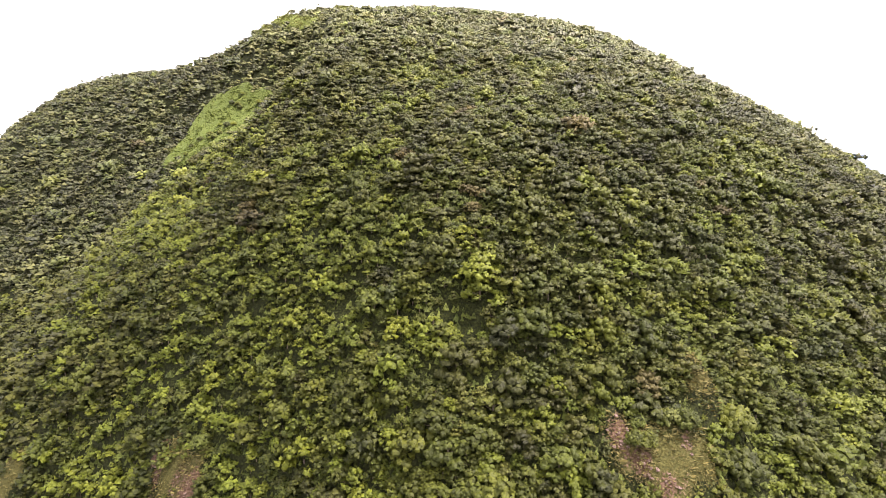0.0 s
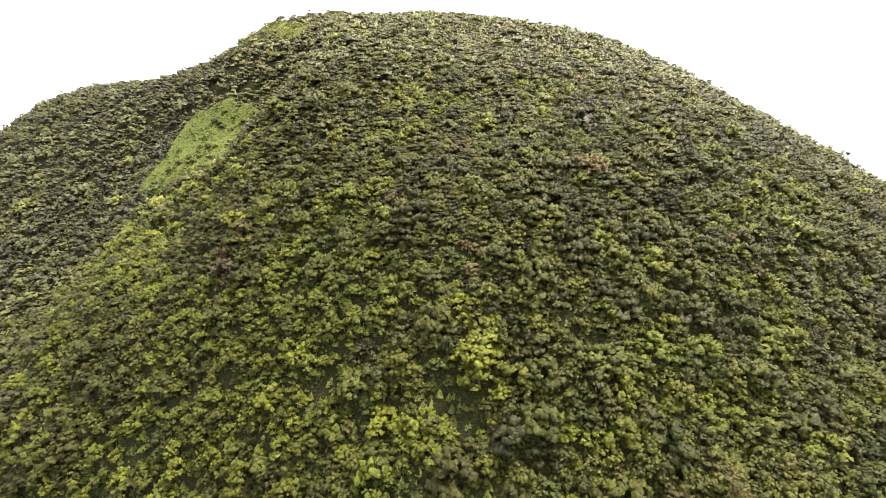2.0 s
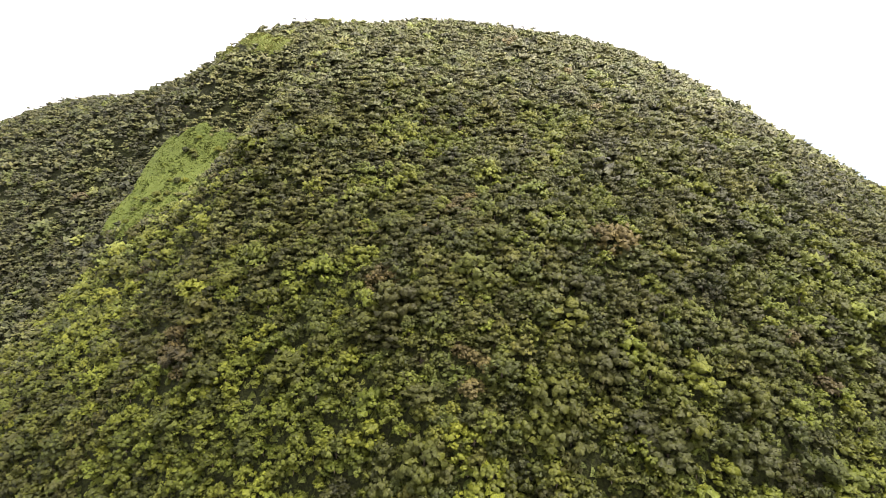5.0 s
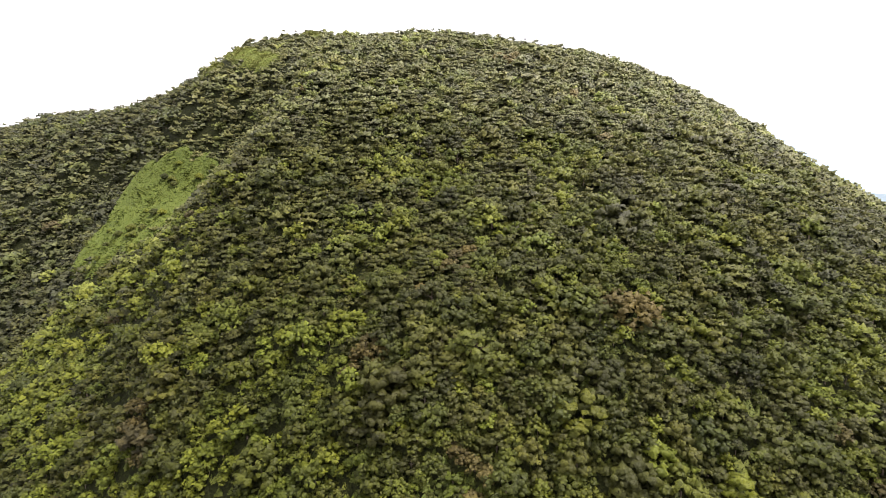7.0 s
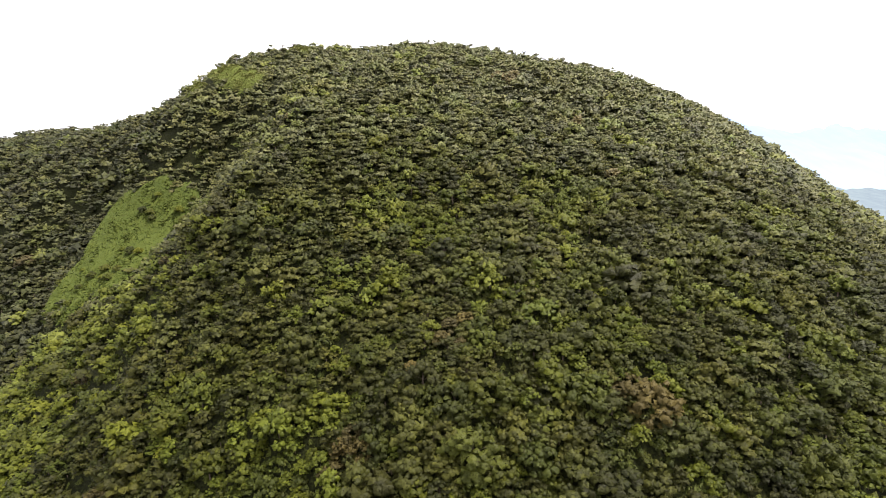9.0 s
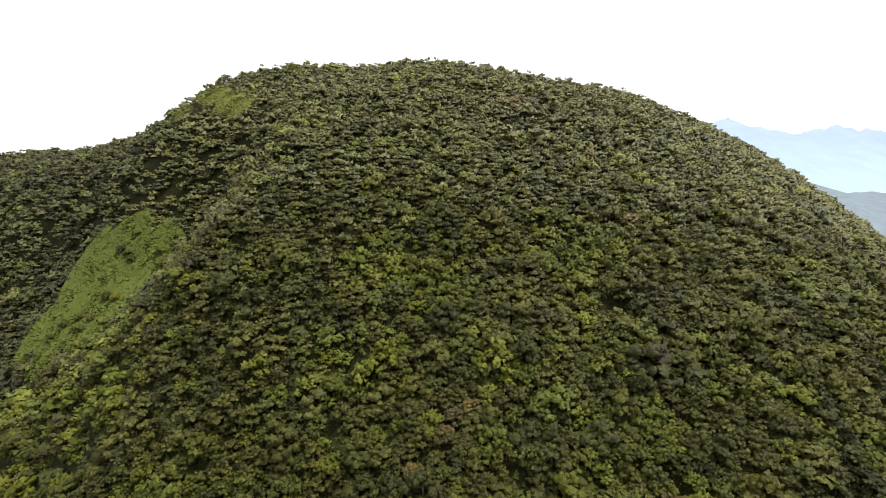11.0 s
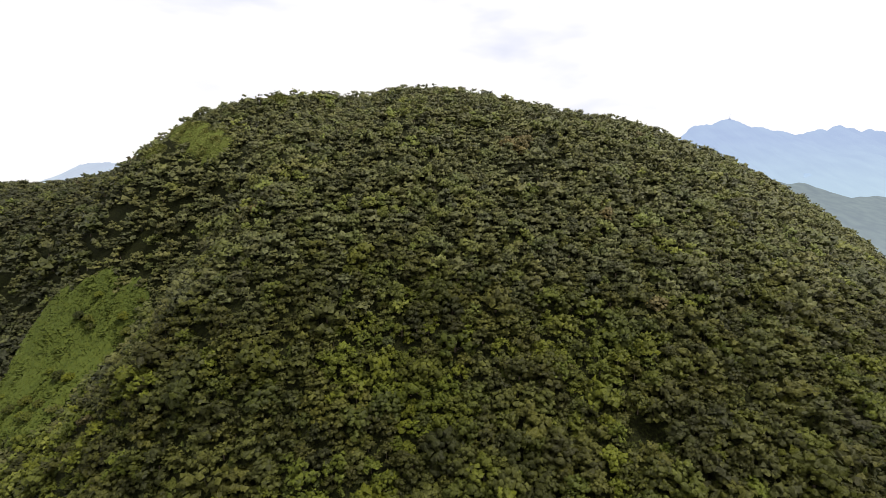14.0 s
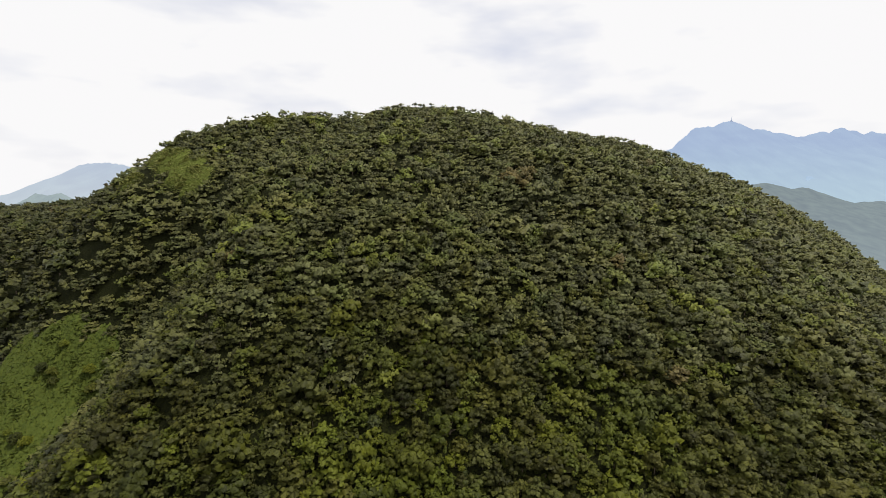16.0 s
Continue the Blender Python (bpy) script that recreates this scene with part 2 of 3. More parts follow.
FERN_SLOPE = [(-88, 199.5, 4), (-80, 196, 5), (-92, 195, 8), (-102, 197, 7), (-86, 188, 7), (-97, 186, 9), (-88, 179, 5), (-107, 185, 6), (-98, 177, 4), (-76, 194, 3)]
TOP_MEADOW = [(-78, 236.5, 4.2), (-71, 230.5, 5), (-65, 225.5, 4), (-84, 240, 3), (-89, 232, 2), (-53, 255, 2.2), (-57, 257, 1.6)]
BARE_SCARS = [(27, 65.5, 1.2), (27.2, 64.1, 1.0), (29.5, 61.8, 0.9), (31, 61.1, 0.6), (33.5, 60.5, 0.8), (37.5, 64, 0.5), (-61, 90, 1.0), (-60, 88, 0.6), (-51, 83, 1.3), (-54, 84.2, 0.9)]
DRY_GRASS = [(33, 62.5, 3.2), (38, 64, 2.8), (28, 63.5, 1.8), (43, 72.5, 1.6), (-57, 87, 2.4), (-52, 84, 2.6), (-105, 100, 2.5)]


GAPS = [(-63, 127, 2.6), (-20, 92.5, 2.2), (1.5, 84, 2.0), (6, 81, 1.6), (-66, 130, 2.0), (-13, 142, 1.8), (37, 148, 1.4)]      # dark openings between crowns


def ground_at(x, y):
    """The earth lies some metres under the canopy, and comes up to it in the clearings."""
    return tops(x, y) - 2.2 * discs(x, y, GAPS, 2.0) - 3.9 * (1 - 0.86 * discs(x, y, FERN_SLOPE + TOP_MEADOW + BARE_SCARS + DRY_GRASS, 4.0))


def sheet(name, xs, ys, height, material):
    gx, gy = np.meshgrid(xs, ys)
    co = np.stack([gx, gy, height(gx, gy)], -1).reshape(-1, 3)
    nx, ny = len(xs), len(ys)
    k = (np.arange(ny - 1)[:, None] * nx + np.arange(nx - 1)).reshape(-1, 1)
    quads = k + np.array([0, 1, nx + 1, nx])
    me = bpy.data.meshes.new(name)
    fill(me, co, quads)
    me.materials.append(material)
    return new(name, me), co


def fill(me, co, quads):
    """Write vertices and four-cornered faces into a mesh at once."""
    co, quads = np.asarray(co, np.float32), np.asarray(quads, np.int32)
    me.vertices.add(len(co))
    me.vertices.foreach_set("co", co.ravel())
    me.loops.add(quads.size)
    me.loops.foreach_set("vertex_index", quads.ravel())
    me.polygons.add(len(quads))
    me.polygons.foreach_set("loop_start", np.arange(0, quads.size, 4, dtype=np.int32))
    me.update(calc_edges=True)


def spread(lo, hi, step, far):
    """Even steps from lo to hi, then ever wider ones out to far."""
    mid = np.arange(lo, hi + step / 2, step)
    out = step * (1.22 ** np.arange(1, 60)).cumsum()
    out = out[out < far]
    return np.concatenate([lo - out[::-1], mid, hi + out])


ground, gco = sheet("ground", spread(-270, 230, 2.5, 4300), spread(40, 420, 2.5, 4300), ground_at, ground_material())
for key, places in (("grassy", FERN_SLOPE + TOP_MEADOW), ("dry", DRY_GRASS), ("bare", BARE_SCARS)):
    at = ground.data.attributes.new(key, "FLOAT", "POINT")
    gx, gy = gco[:, 0], gco[:, 1]
    at.data.foreach_set("value", discs(gx, gy, places).astype(np.float32))
ground.data.polygons.foreach_set("use_smooth", [True] * len(ground.data.polygons))
tagged(ground, "steep wooded hillside with shade-darkened leaf litter, grass and reddish soil", "ground", kind="structure")


# ---- far mountains ----
def ridge(name, crest, depth, material, label, rough):
    """A mountain range under a crest line of (x, y, z), with spurs and gullies falling to the valley on both sides."""
    cx, cy, cz = (np.array(c, float) for c in zip(*crest))
    n = 160
    u = np.linspace(0, len(crest) - 1, n)
    k = np.arange(len(crest))
    x, y, z = np.interp(u, k, cx), np.interp(u, k, cy), np.interp(u, k, cz)
    v = np.linspace(-1, 1, 41)
    co = []
    for j in v:
        for a in range(n):
            drop = abs(j) ** 0.9
            gully = noise.fractal(Vector((x[a] / depth * 3.1, j * 1.3, 7.0)), 0.9, 2.1, 5)
            edge = noise.fractal(Vector((x[a] / depth * 16, y[a] / depth * 3, 3.0)), 1.0, 2.0, 4)
            zz = VALLEY - 12 + (z[a] - VALLEY + 12) * (1 - drop) + rough * (edge * 0.25 + gully * 0.9 * math.sin(math.pi * min(abs(j), 1)))
            co.append((x[a], y[a] + j * depth, zz))
    kk = (np.arange(40)[:, None] * n + np.arange(n - 1)).reshape(-1, 1)
    me = bpy.data.meshes.new(name)
    fill(me, co, kk + np.array([0, 1, n + 1, n]))
    me.materials.append(material)
    me.polygons.foreach_set("use_smooth", [True] * len(me.polygons))
    return tagged(new(name, me), label, "mountain", kind="structure")

FAR_AIR = haze_material("far_hazed_woods", (0.020, 0.026, 0.020), (0.55, 0.70, 1.01), (0.66, 0.87, 1.05), 0.95)
LEFT_AIR = haze_material("left_hazed_woods", (0.020, 0.026, 0.020), (0.66, 0.77, 1.00), (0.78, 0.88, 1.00), 0.95)
SMALL_AIR = haze_material("small_peak_hazed_woods", (0.03, 0.04, 0.03), (0.42, 0.52, 0.60), (0.50, 0.60, 0.66), 0.9, 0.04)
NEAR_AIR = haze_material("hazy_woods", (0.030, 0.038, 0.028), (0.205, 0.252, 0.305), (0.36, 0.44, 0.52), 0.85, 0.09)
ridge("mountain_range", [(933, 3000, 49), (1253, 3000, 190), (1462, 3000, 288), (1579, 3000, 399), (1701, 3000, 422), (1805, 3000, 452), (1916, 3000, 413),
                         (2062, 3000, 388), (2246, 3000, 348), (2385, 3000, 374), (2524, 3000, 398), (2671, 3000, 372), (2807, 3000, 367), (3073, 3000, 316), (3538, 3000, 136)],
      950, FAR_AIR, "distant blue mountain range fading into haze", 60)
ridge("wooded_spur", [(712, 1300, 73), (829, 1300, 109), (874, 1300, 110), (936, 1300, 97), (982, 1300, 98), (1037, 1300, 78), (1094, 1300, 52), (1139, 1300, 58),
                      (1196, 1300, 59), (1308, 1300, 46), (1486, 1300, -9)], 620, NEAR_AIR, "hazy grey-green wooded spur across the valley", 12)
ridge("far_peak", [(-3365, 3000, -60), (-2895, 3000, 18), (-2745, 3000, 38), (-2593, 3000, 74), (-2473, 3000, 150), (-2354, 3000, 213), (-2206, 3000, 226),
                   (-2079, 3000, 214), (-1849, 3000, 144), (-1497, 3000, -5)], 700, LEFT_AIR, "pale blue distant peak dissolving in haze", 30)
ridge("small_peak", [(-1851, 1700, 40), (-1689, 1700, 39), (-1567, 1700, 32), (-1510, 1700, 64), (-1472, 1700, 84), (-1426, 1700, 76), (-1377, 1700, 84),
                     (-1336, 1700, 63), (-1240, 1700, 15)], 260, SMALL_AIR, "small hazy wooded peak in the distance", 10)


def box(bm, x0, x1, y0, y1, z0, z1):
    v = [bm.verts.new((x, y, z)) for z in (z0, z1) for x, y in ((x0, y0), (x1, y0), (x1, y1), (x0, y1))]
    for f in ((3, 2, 1, 0), (4, 5, 6, 7), (0, 1, 5, 4), (1, 2, 6, 5), (2, 3, 7, 6), (3, 0, 4, 7)):
        bm.faces.new([v[i] for i in f])


def part(name, bm, material, parent, label=""):
    me = bpy.data.meshes.new(name)
    bm.to_mesh(me)
    bm.free()
    me.materials.append(material)
    ob = new(name, me)
    ob.parent = parent
    return tagged(ob, label)


# a relay mast and a hut on the far summit
MAST_GREY = haze_material("hazed_steel", (0.2, 0.2, 0.22), (0.36, 0.46, 0.66), (0.36, 0.46, 0.66), 0.9)
mast = tagged(new("radio_mast"), "thin grey relay mast on a hazy mountain top", "mast")
mast.location = (1822, 3000, 446)
bm = bmesh.new()
for k in range(5):
    w = 1.9 - 0.36 * k
    box(bm, -w, w, -w, w, k * 7.0, k * 7.0 + 7.0)
part("tower", bm, MAST_GREY, mast)
bm = bmesh.new()
box(bm, -9, 6, -4, 4, -6, 6)
box(bm, -6, 2, -3, 3, 6, 9)
part("hut", bm, MAST_GREY, mast)

# a pale house low on the far mountain's flank
HAZED_PLASTER = haze_material("hazed_plaster", (0.08, 0.08, 0.08), (0.60, 0.82, 1.08), (0.60, 0.82, 1.08), 0.95)
HAZED_TILES = haze_material("hazed_tiles", (0.05, 0.05, 0.05), (0.56, 0.77, 1.05), (0.56, 0.77, 1.05), 0.95)
house = tagged(new("house"), "small pale house on a hazy mountain flank", "house")
house.location = (1826, 2338, 99)
bm = bmesh.new()
box(bm, -15, 9, -6, 6, -9, 8)
box(bm, 9, 20, -5, 5, -9, 4)
part("wall", bm, HAZED_PLASTER, house)
bm = bmesh.new()
ends = [[bm.verts.new((x, y, z)) for y, z in ((-7, 8.05), (7, 8.05), (0, 13))] for x in (-16, 10)]
for f in ((ends[0][0], ends[1][0], ends[1][2], ends[0][2]), (ends[1][1], ends[0][1], ends[0][2], ends[1][2]), ends[0][::-1], ends[1], (ends[0][0], ends[0][1], ends[1][1], ends[1][0])):
    bm.faces.new(f)
part("roof", bm, HAZED_TILES, house)

# ---- trees ----
rng = np.random.default_rng(11)


def clump_plan(kind, gen):
    """Where the clumps of one crown sit: rows of (x, y, z, radius, flatness); the tree is about 4.6 m high."""
    out = []
    if kind == "pine":        # tiers of spreading plates, wider on one side than the other
        lean = gen.uniform(0, 6.3)
        for z, ring, count, r in ((1.1, 1.9, 5, 1.05), (2.3, 1.5, 4, 1.05), (3.3, 0.85, 3, 0.95), (4.05, 0.15, 1, 0.8)):
            turn = gen.uniform(0, 6.3)
            for i in range(count):
                a = turn + (i + gen.uniform(-0.3, 0.3)) * 2 * np.pi / count
                d = ring * gen.uniform(0.7, 1.15) * (1 + 0.22 * np.cos(a - lean))
                out.append((d * np.cos(a), d * np.sin(a), z + gen.normal(0, 0.28), r * gen.uniform(0.75, 1.25), 0.5))
    elif kind == "young":     # loose mounds of pale leaves, tangled with creeper
        for i in range(12):
            a, d = i * 2.4 + gen.uniform(-0.5, 0.5), 2.1 * np.sqrt((i + 0.5) / 12)
            out.append((d * np.cos(a), d * np.sin(a), 3.7 - 0.62 * d * d + gen.normal(0, 0.35), gen.uniform(0.7, 1.15), 0.8))
    else:                     # a rounded broad crown
        for i in range(13):
            t = (i + 0.5) / 13
            a, e = i * 2.4 + gen.uniform(-0.3, 0.3), np.arccos(1 - 1.45 * t)
            out.append((1.8 * np.sin(e) * np.cos(a), 1.8 * np.sin(e) * np.sin(a), 1.7 + 2.05 * np.cos(e) + gen.normal(0, 0.2), gen.uniform(0.8, 1.2), 0.8))
    return out


def tuft_ring(centre, radius, flat, count, size, sides, gen):
    """Leaf tufts over the upper side of one clump: each a low ragged cone, its point outwards. Returns corners (count, 1 + sides, 3)."""
    k = np.arange(count)
    u = np.clip(1 - 1.25 * (k + gen.uniform(0.1, 0.9, count)) / count, -0.3, 1)
    a = k * 2.4 + gen.uniform(0, 6.3) + gen.normal(0, 0.35, count)
    s = np.sqrt(np.maximum(0, 1 - u * u))
    out = np.stack([s * np.cos(a), s * np.sin(a), u], -1)
    at = np.array(centre) + out * np.array([radius, radius, radius * flat]) * gen.uniform(0.8, 1.08, (count, 1))
    axis = out + np.array([0, 0, 0.55]) + gen.normal(0, 0.22, (count, 3))
    axis /= np.linalg.norm(axis, axis=1, keepdims=True)
    side = np.cross(axis, gen.normal(0, 1, (count, 3)))
    side /= np.linalg.norm(side, axis=1, keepdims=True)
    up = np.cross(axis, side)
    w = size * gen.uniform(0.7, 1.35, (count, 1, 1))
    t = (np.arange(sides) * 2 * np.pi / sides)[None, :, None] + gen.uniform(-0.3, 0.3, (count, sides, 1))
    rim = at[:, None] + w * gen.uniform(0.85, 1.15, (count, sides, 1)) * (np.cos(t) * side[:, None] + np.sin(t) * up[:, None]) \
        - w * gen.uniform(0.45, 0.95, (count, sides, 1)) * axis[:, None]
    tip = at[:, None] + w * gen.uniform(0.5, 0.85, (count, 1, 1)) * axis[:, None]
    return np.concatenate([tip, rim], 1)


def mound(centre, radius, flat, gen):
    """The dense inside of a clump: a knobbly four-sided dome. Returns corners (1, 5, 3)."""
    a = np.arange(4) * np.pi / 2 + gen.uniform(0, 6.3)
    r = radius * gen.uniform(0.75, 1.0, 4)
    rim = np.stack([r * np.cos(a), r * np.sin(a), np.full(4, -0.45 * radius * flat)], -1)
    return (np.concatenate([[[0, 0, 0.8 * radius * flat]], rim]) + np.array(centre))[None]


def fans(corners, start):
    """Faces of cones given as (n, 1 + sides, 3): four-cornered, two sides of the cone each."""
    n, m, _ = corners.shape
    ring = np.arange(m - 1)
    f = np.stack([np.zeros((m - 1) // 2, int), 1 + ring[0::2], 1 + ring[1::2], 1 + (ring[1::2] + 1) % (m - 1)], -1)
    return start + (np.arange(n) * m)[:, None, None] + f, corners.reshape(-1, 3)


def crown(plan, per, size, sides, gen, thin=1.0):
    """A crown as (corners, faces): over every clump a dome of leaf tufts on a dense inside. thin: the share of clumps kept, the rest growing to fill."""
    keep = [c for i, c in enumerate(plan) if (i * 0.618) % 1 < thin]
    grow = (len(plan) / len(keep)) ** 0.45
    co, quads, at = [], [], 0
    for c in keep:
        r = c[3] * grow
        n = max(3, round(per * gen.uniform(0.8, 1.2)))
        for corners in (tuft_ring(c[:3], r, c[4], n, size * r, sides, gen), mound(c[:3], r * 0.72, c[4], gen)):
            q, v = fans(corners, at)
            co.append(v)
            quads.append(q.reshape(-1, 4))
            at += len(v)
    return np.concatenate(co), np.concatenate(quads)


def limb(p, q, r0, r1, sides=5):
    """A tapered branch from p to q, as faces (n, 4, 3)."""
    p, q = np.array(p, float), np.array(q, float)
    d = (q - p) / max(np.linalg.norm(q - p), 1e-6)
    a = np.cross(d, (0.3, 0.9, 0.2))
    a /= np.linalg.norm(a)
    b = np.cross(d, a)
    t = np.linspace(0, 2 * np.pi, sides + 1)
    ring = np.cos(t)[:, None] * a + np.sin(t)[:, None] * b
    lo, hi = p + ring * r0, q + ring * r1
    return np.stack([lo[:-1], lo[1:], hi[1:], hi[:-1]], 1)


def wood(plan, sides):
    """Trunk with limbs up to the clumps."""
    top = max(c[2] for c in plan)
    bits = [limb((0, 0, -0.5), (0.06, -0.04, 1.6), 0.15, 0.11, sides), limb((0.06, -0.04, 1.6), (0, 0, top), 0.11, 0.04, sides)]
    if sides > 3:
        for x, y, z, r, f in plan:
            if math.hypot(x, y) > 0.4:
                bits.append(limb((0.04, 0, max(1.0, z - 0.9)), (x * 0.85, y * 0.85, z), 0.05, 0.02, 4))
    return np.concatenate(bits)


def faces_mesh(name, faces, material):
    me = bpy.data.meshes.new(name)
    fill(me, faces.reshape(-1, 3), np.arange(len(faces) * 4).reshape(-1, 4))
    me.materials.append(material)
    return me


def crown_mesh(name, made, material):
    me = bpy.data.meshes.new(name)
    fill(me, *made)
    me.materials.append(material)
    me.polygons.foreach_set("use_smooth", [True] * len(me.polygons))
    return me


# plan of the woods: pale young growth in patches, rounded broadleaf trees low on the slope, tiered pines over the rest
# the last few, on the right, are pale trees added to imitate bright haze
PALE = [(-39, 98), (-53, 101), (-68, 102), (-23, 89), (-3, 81), (7, 87), (-24, 116), (-55, 111), (-102, 124), (-73, 93), (-40, 91), (-57, 115), (-38, 101), (-27, 100), (-104, 136), (-61, 110),
        (-18, 104), (-88, 93), (48, 81), (76, 80), (51, 64), (-15, 141), (31, 124), (66, 113), (15, 136), (-25, 114), (54, 136), (63, 111), (-28, 122), (58, 136), (33, 161), (0, 177), (36, 163),
        (59, 181), (2, 154), (-60, 157), (30, 140), (35, 162), (30, 168), (-7, 161), (-11, 240), (-12, 193), (-38, 195), (-98, 160), (-112, 162), (-120, 150), (-90, 150), (-80, 140), (-75, 128), (75, 112), (85, 125), (70, 126), (64, 98)]
CREEPERS = [(-96, 166, 7), (-104, 158, 10), (-92, 152, 9), (-84, 142, 8), (-100, 142, 8), (-30, 97, 9), (-44, 90, 7), (-80, 165, 7), (-74, 157, 6), (-72, 170, 4), (-66, 149, 5), (33, 164, 6), (-8, 161, 5), (-31, 108, 9), (-42, 104, 6), (-22, 117, 6)]      # bright thickets under the ferns and low on the slope
LONE_PALE = [(-54, 129), (7, 86), (-21.5, 120), (-39, 129), (-7, 141), (13, 138), (-50, 159), (-53, 161)]
DRY = [(28, 223.5, 3.8), (-54, 121.5, 2.6), (-51.5, 117.5, 2.2), (-9.5, 115.5, 2.2), (7, 100, 2.2), (34, 117, 1.8), (6, 130, 2.4), (44, 196, 2.2)]

# points along the camera's path, from which the woods are sorted into finer and coarser trees
CAMERA_LINE = [(0, 0, 60), (2, 21, 75), (3, 42, 89), (5, 62, 105), (5, 76, 124), (6, 96, 147)]


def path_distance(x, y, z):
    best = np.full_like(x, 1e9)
    for px, py, pz in CAMERA_LINE:
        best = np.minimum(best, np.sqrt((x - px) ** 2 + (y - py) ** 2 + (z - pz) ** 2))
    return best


def scatter(step_x, step_y):
    gx, gy = np.meshgrid(np.arange(-320, 300, step_x), np.arange(-70, 430, step_y))
    x = (gx + (np.arange(gx.shape[0]) % 2)[:, None] * step_x / 2).ravel() + rng.uniform(-0.5, 0.5, gx.size) * step_x
    y = gy.ravel() + rng.uniform(-0.5, 0.5, gx.size) * step_y
    return x, y


def face_in_view(x, y):
    """The near face of the hill as far as the camera sees it; the fan follows its field of view."""
    return (x > np.minimum(-6 - 1.06 * y, -118)) & (x < 30 + 0.95 * y) & (y > 54) & (y < 296) & ((y < 196) | (x < 180 + (y - 196) * 0.5)) & ((y < 274) | (x > -24) | (x < -118))


def stand():
    """Trees of the near face within the camera's view: large and small crowns as they come, then saplings in what is
    left open.
    """
    cells, out = collections.defaultdict(list), []
    for count, mean, vary, lo, hi in ((40000, 0.86, 0.28, 0.58, 1.4), (90000, 0.52, 0.14, 0.40, 0.68)):
        x, y = rng.uniform(-300, 300, count), rng.uniform(54, 296, count)
        size = np.clip(mean * np.exp(rng.normal(0, vary, count)), lo, hi)
        size = np.where(y > 225, 0.82 * np.clip(size, 0, 1.2), size)
        ok = face_in_view(x, y) & ((mean > 0.7) | (y < 208))
        steep = np.where(y < 112, 2.9, np.where(y < 125, 2.6, 1.69))      # the foot of the slope is steeper, and its trees stand closer in plan
        for px, py, s, k in zip(x[ok].tolist(), y[ok].tolist(), size[ok].tolist(), steep[ok].tolist()):
            i, j = int(px // 6), int(py * 1.3 // 6)
            if all((px - qx) ** 2 + k * (py - qy) ** 2 > (1.55 * (s + q)) ** 2 for a in (i - 1, i, i + 1) for b in (j - 1, j, j + 1) for qx, qy, q in cells[a, b]):
                cells[i, j].append((px, py, s))
                out.append((px, py, s))
    return (np.array(c) for c in zip(*out))


BIG_SHRUBS = [(46, 64, 3.6), (48, 69.5, 3.2)]


def woods_plan():
    x, y, size = stand()
    parts = [(x, y, size, np.zeros(x.size, bool))]
    for sx, sy, grow in ((5.2, 5.0, 1.6), (11.0, 10.6, 2.6)):      # beyond the camera's view the woods are sparser
        x, y = scatter(sx, sy)
        foot = (y > -60) & (y <= 60) & (np.abs(x) < 120)      # the woods at the foot of the hill, below the camera's view
        k = ~face_in_view(x, y) & (foot == (grow < 2.0))
        parts.append((x[k], y[k], grow * np.clip(rng.normal(1.0, 0.1, k.sum()), 0.6, 1.5), np.ones(k.sum(), bool)))
    x, y, size, outer = (np.concatenate(c) for c in zip(*parts))
    open_ground = np.maximum(discs(x, y, FERN_SLOPE + TOP_MEADOW), discs(x, y, BARE_SCARS + DRY_GRASS))
    keep = (open_ground < 0.9) & (discs(x, y, BIG_SHRUBS + GAPS, 0.2) < 0.5) & (rng.uniform(0, 1, x.size) > 0.012)
    x, y, size, outer = x[keep], y[keep], size[keep], outer[keep]
    pale = np.zeros_like(x)
    for px, py in PALE:
        pale = np.maximum(pale, np.exp(-((x - px) ** 2 + (y - py) ** 2) / (2 * 4.2 ** 2)))
    patch = np.array([noise.noise(Vector((a / 15, b / 15, 2.0))) for a, b in zip(x, y)])
    low = np.clip((135 - y) / 70, 0, 1)
    draw = rng.uniform(0, 1, x.size)
    p_young = np.clip(0.8 * pale + 0.03 + np.where(x < 0, 0.2, 0.08) * low + (0.5 + 0.9 * low) * np.clip(patch - 0.05, 0, 1), 0, 0.92) * np.where((x < -68) & (y > 185) | (x < -104) & (y > 164), 0.25, np.where(y > 175, 0.6, 1.0)) * (1 - 0.5 * discs(x, y, [(20, 104, 18), (16, 86, 14), (60, 150, 14)], 6))
    p_young = np.maximum(p_young, 0.78 * discs(x, y, CREEPERS, 6))
    p_broad = 0.16 + 0.44 * low + 0.3 * np.clip(-patch - 0.1, 0, 1)
    kind = np.where(draw < p_young, 2, np.where(draw < p_young + p_broad, 1, 0))
    dry = discs(x, y, DRY) > 0.5
    kind = np.where(dry & (rng.uniform(0, 1, x.size) < 0.7) | (rng.uniform(0, 1, x.size) < 0.002), 3, kind)
    rise = np.array([noise.noise(Vector((a / 7, b / 7, 5.0))) for a, b in zip(x, y)])
    z = tops(x, y) - CANOPY * np.where(outer, size + np.where(y > 62, 0.75, np.where(y > 46, 0.45, 0.1)), 0.55 + 0.5 * size) + np.where(y > 235, 0.3, np.where(y > 165, 0.8, 1.4)) * rise - np.where(y > 235, -0.6, 0.2)
    z = np.minimum(z, ground_at(x, y) - 0.15)
    size = size * np.where(kind == 2, 0.92, 1.0)
    for fx, fy in LONE_PALE:                # single pale crowns that stand out of the darker woods
        i = np.argmin(np.hypot(x - fx, y - fy))
        kind[i], size[i] = 2, 1.2
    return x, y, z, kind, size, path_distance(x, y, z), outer


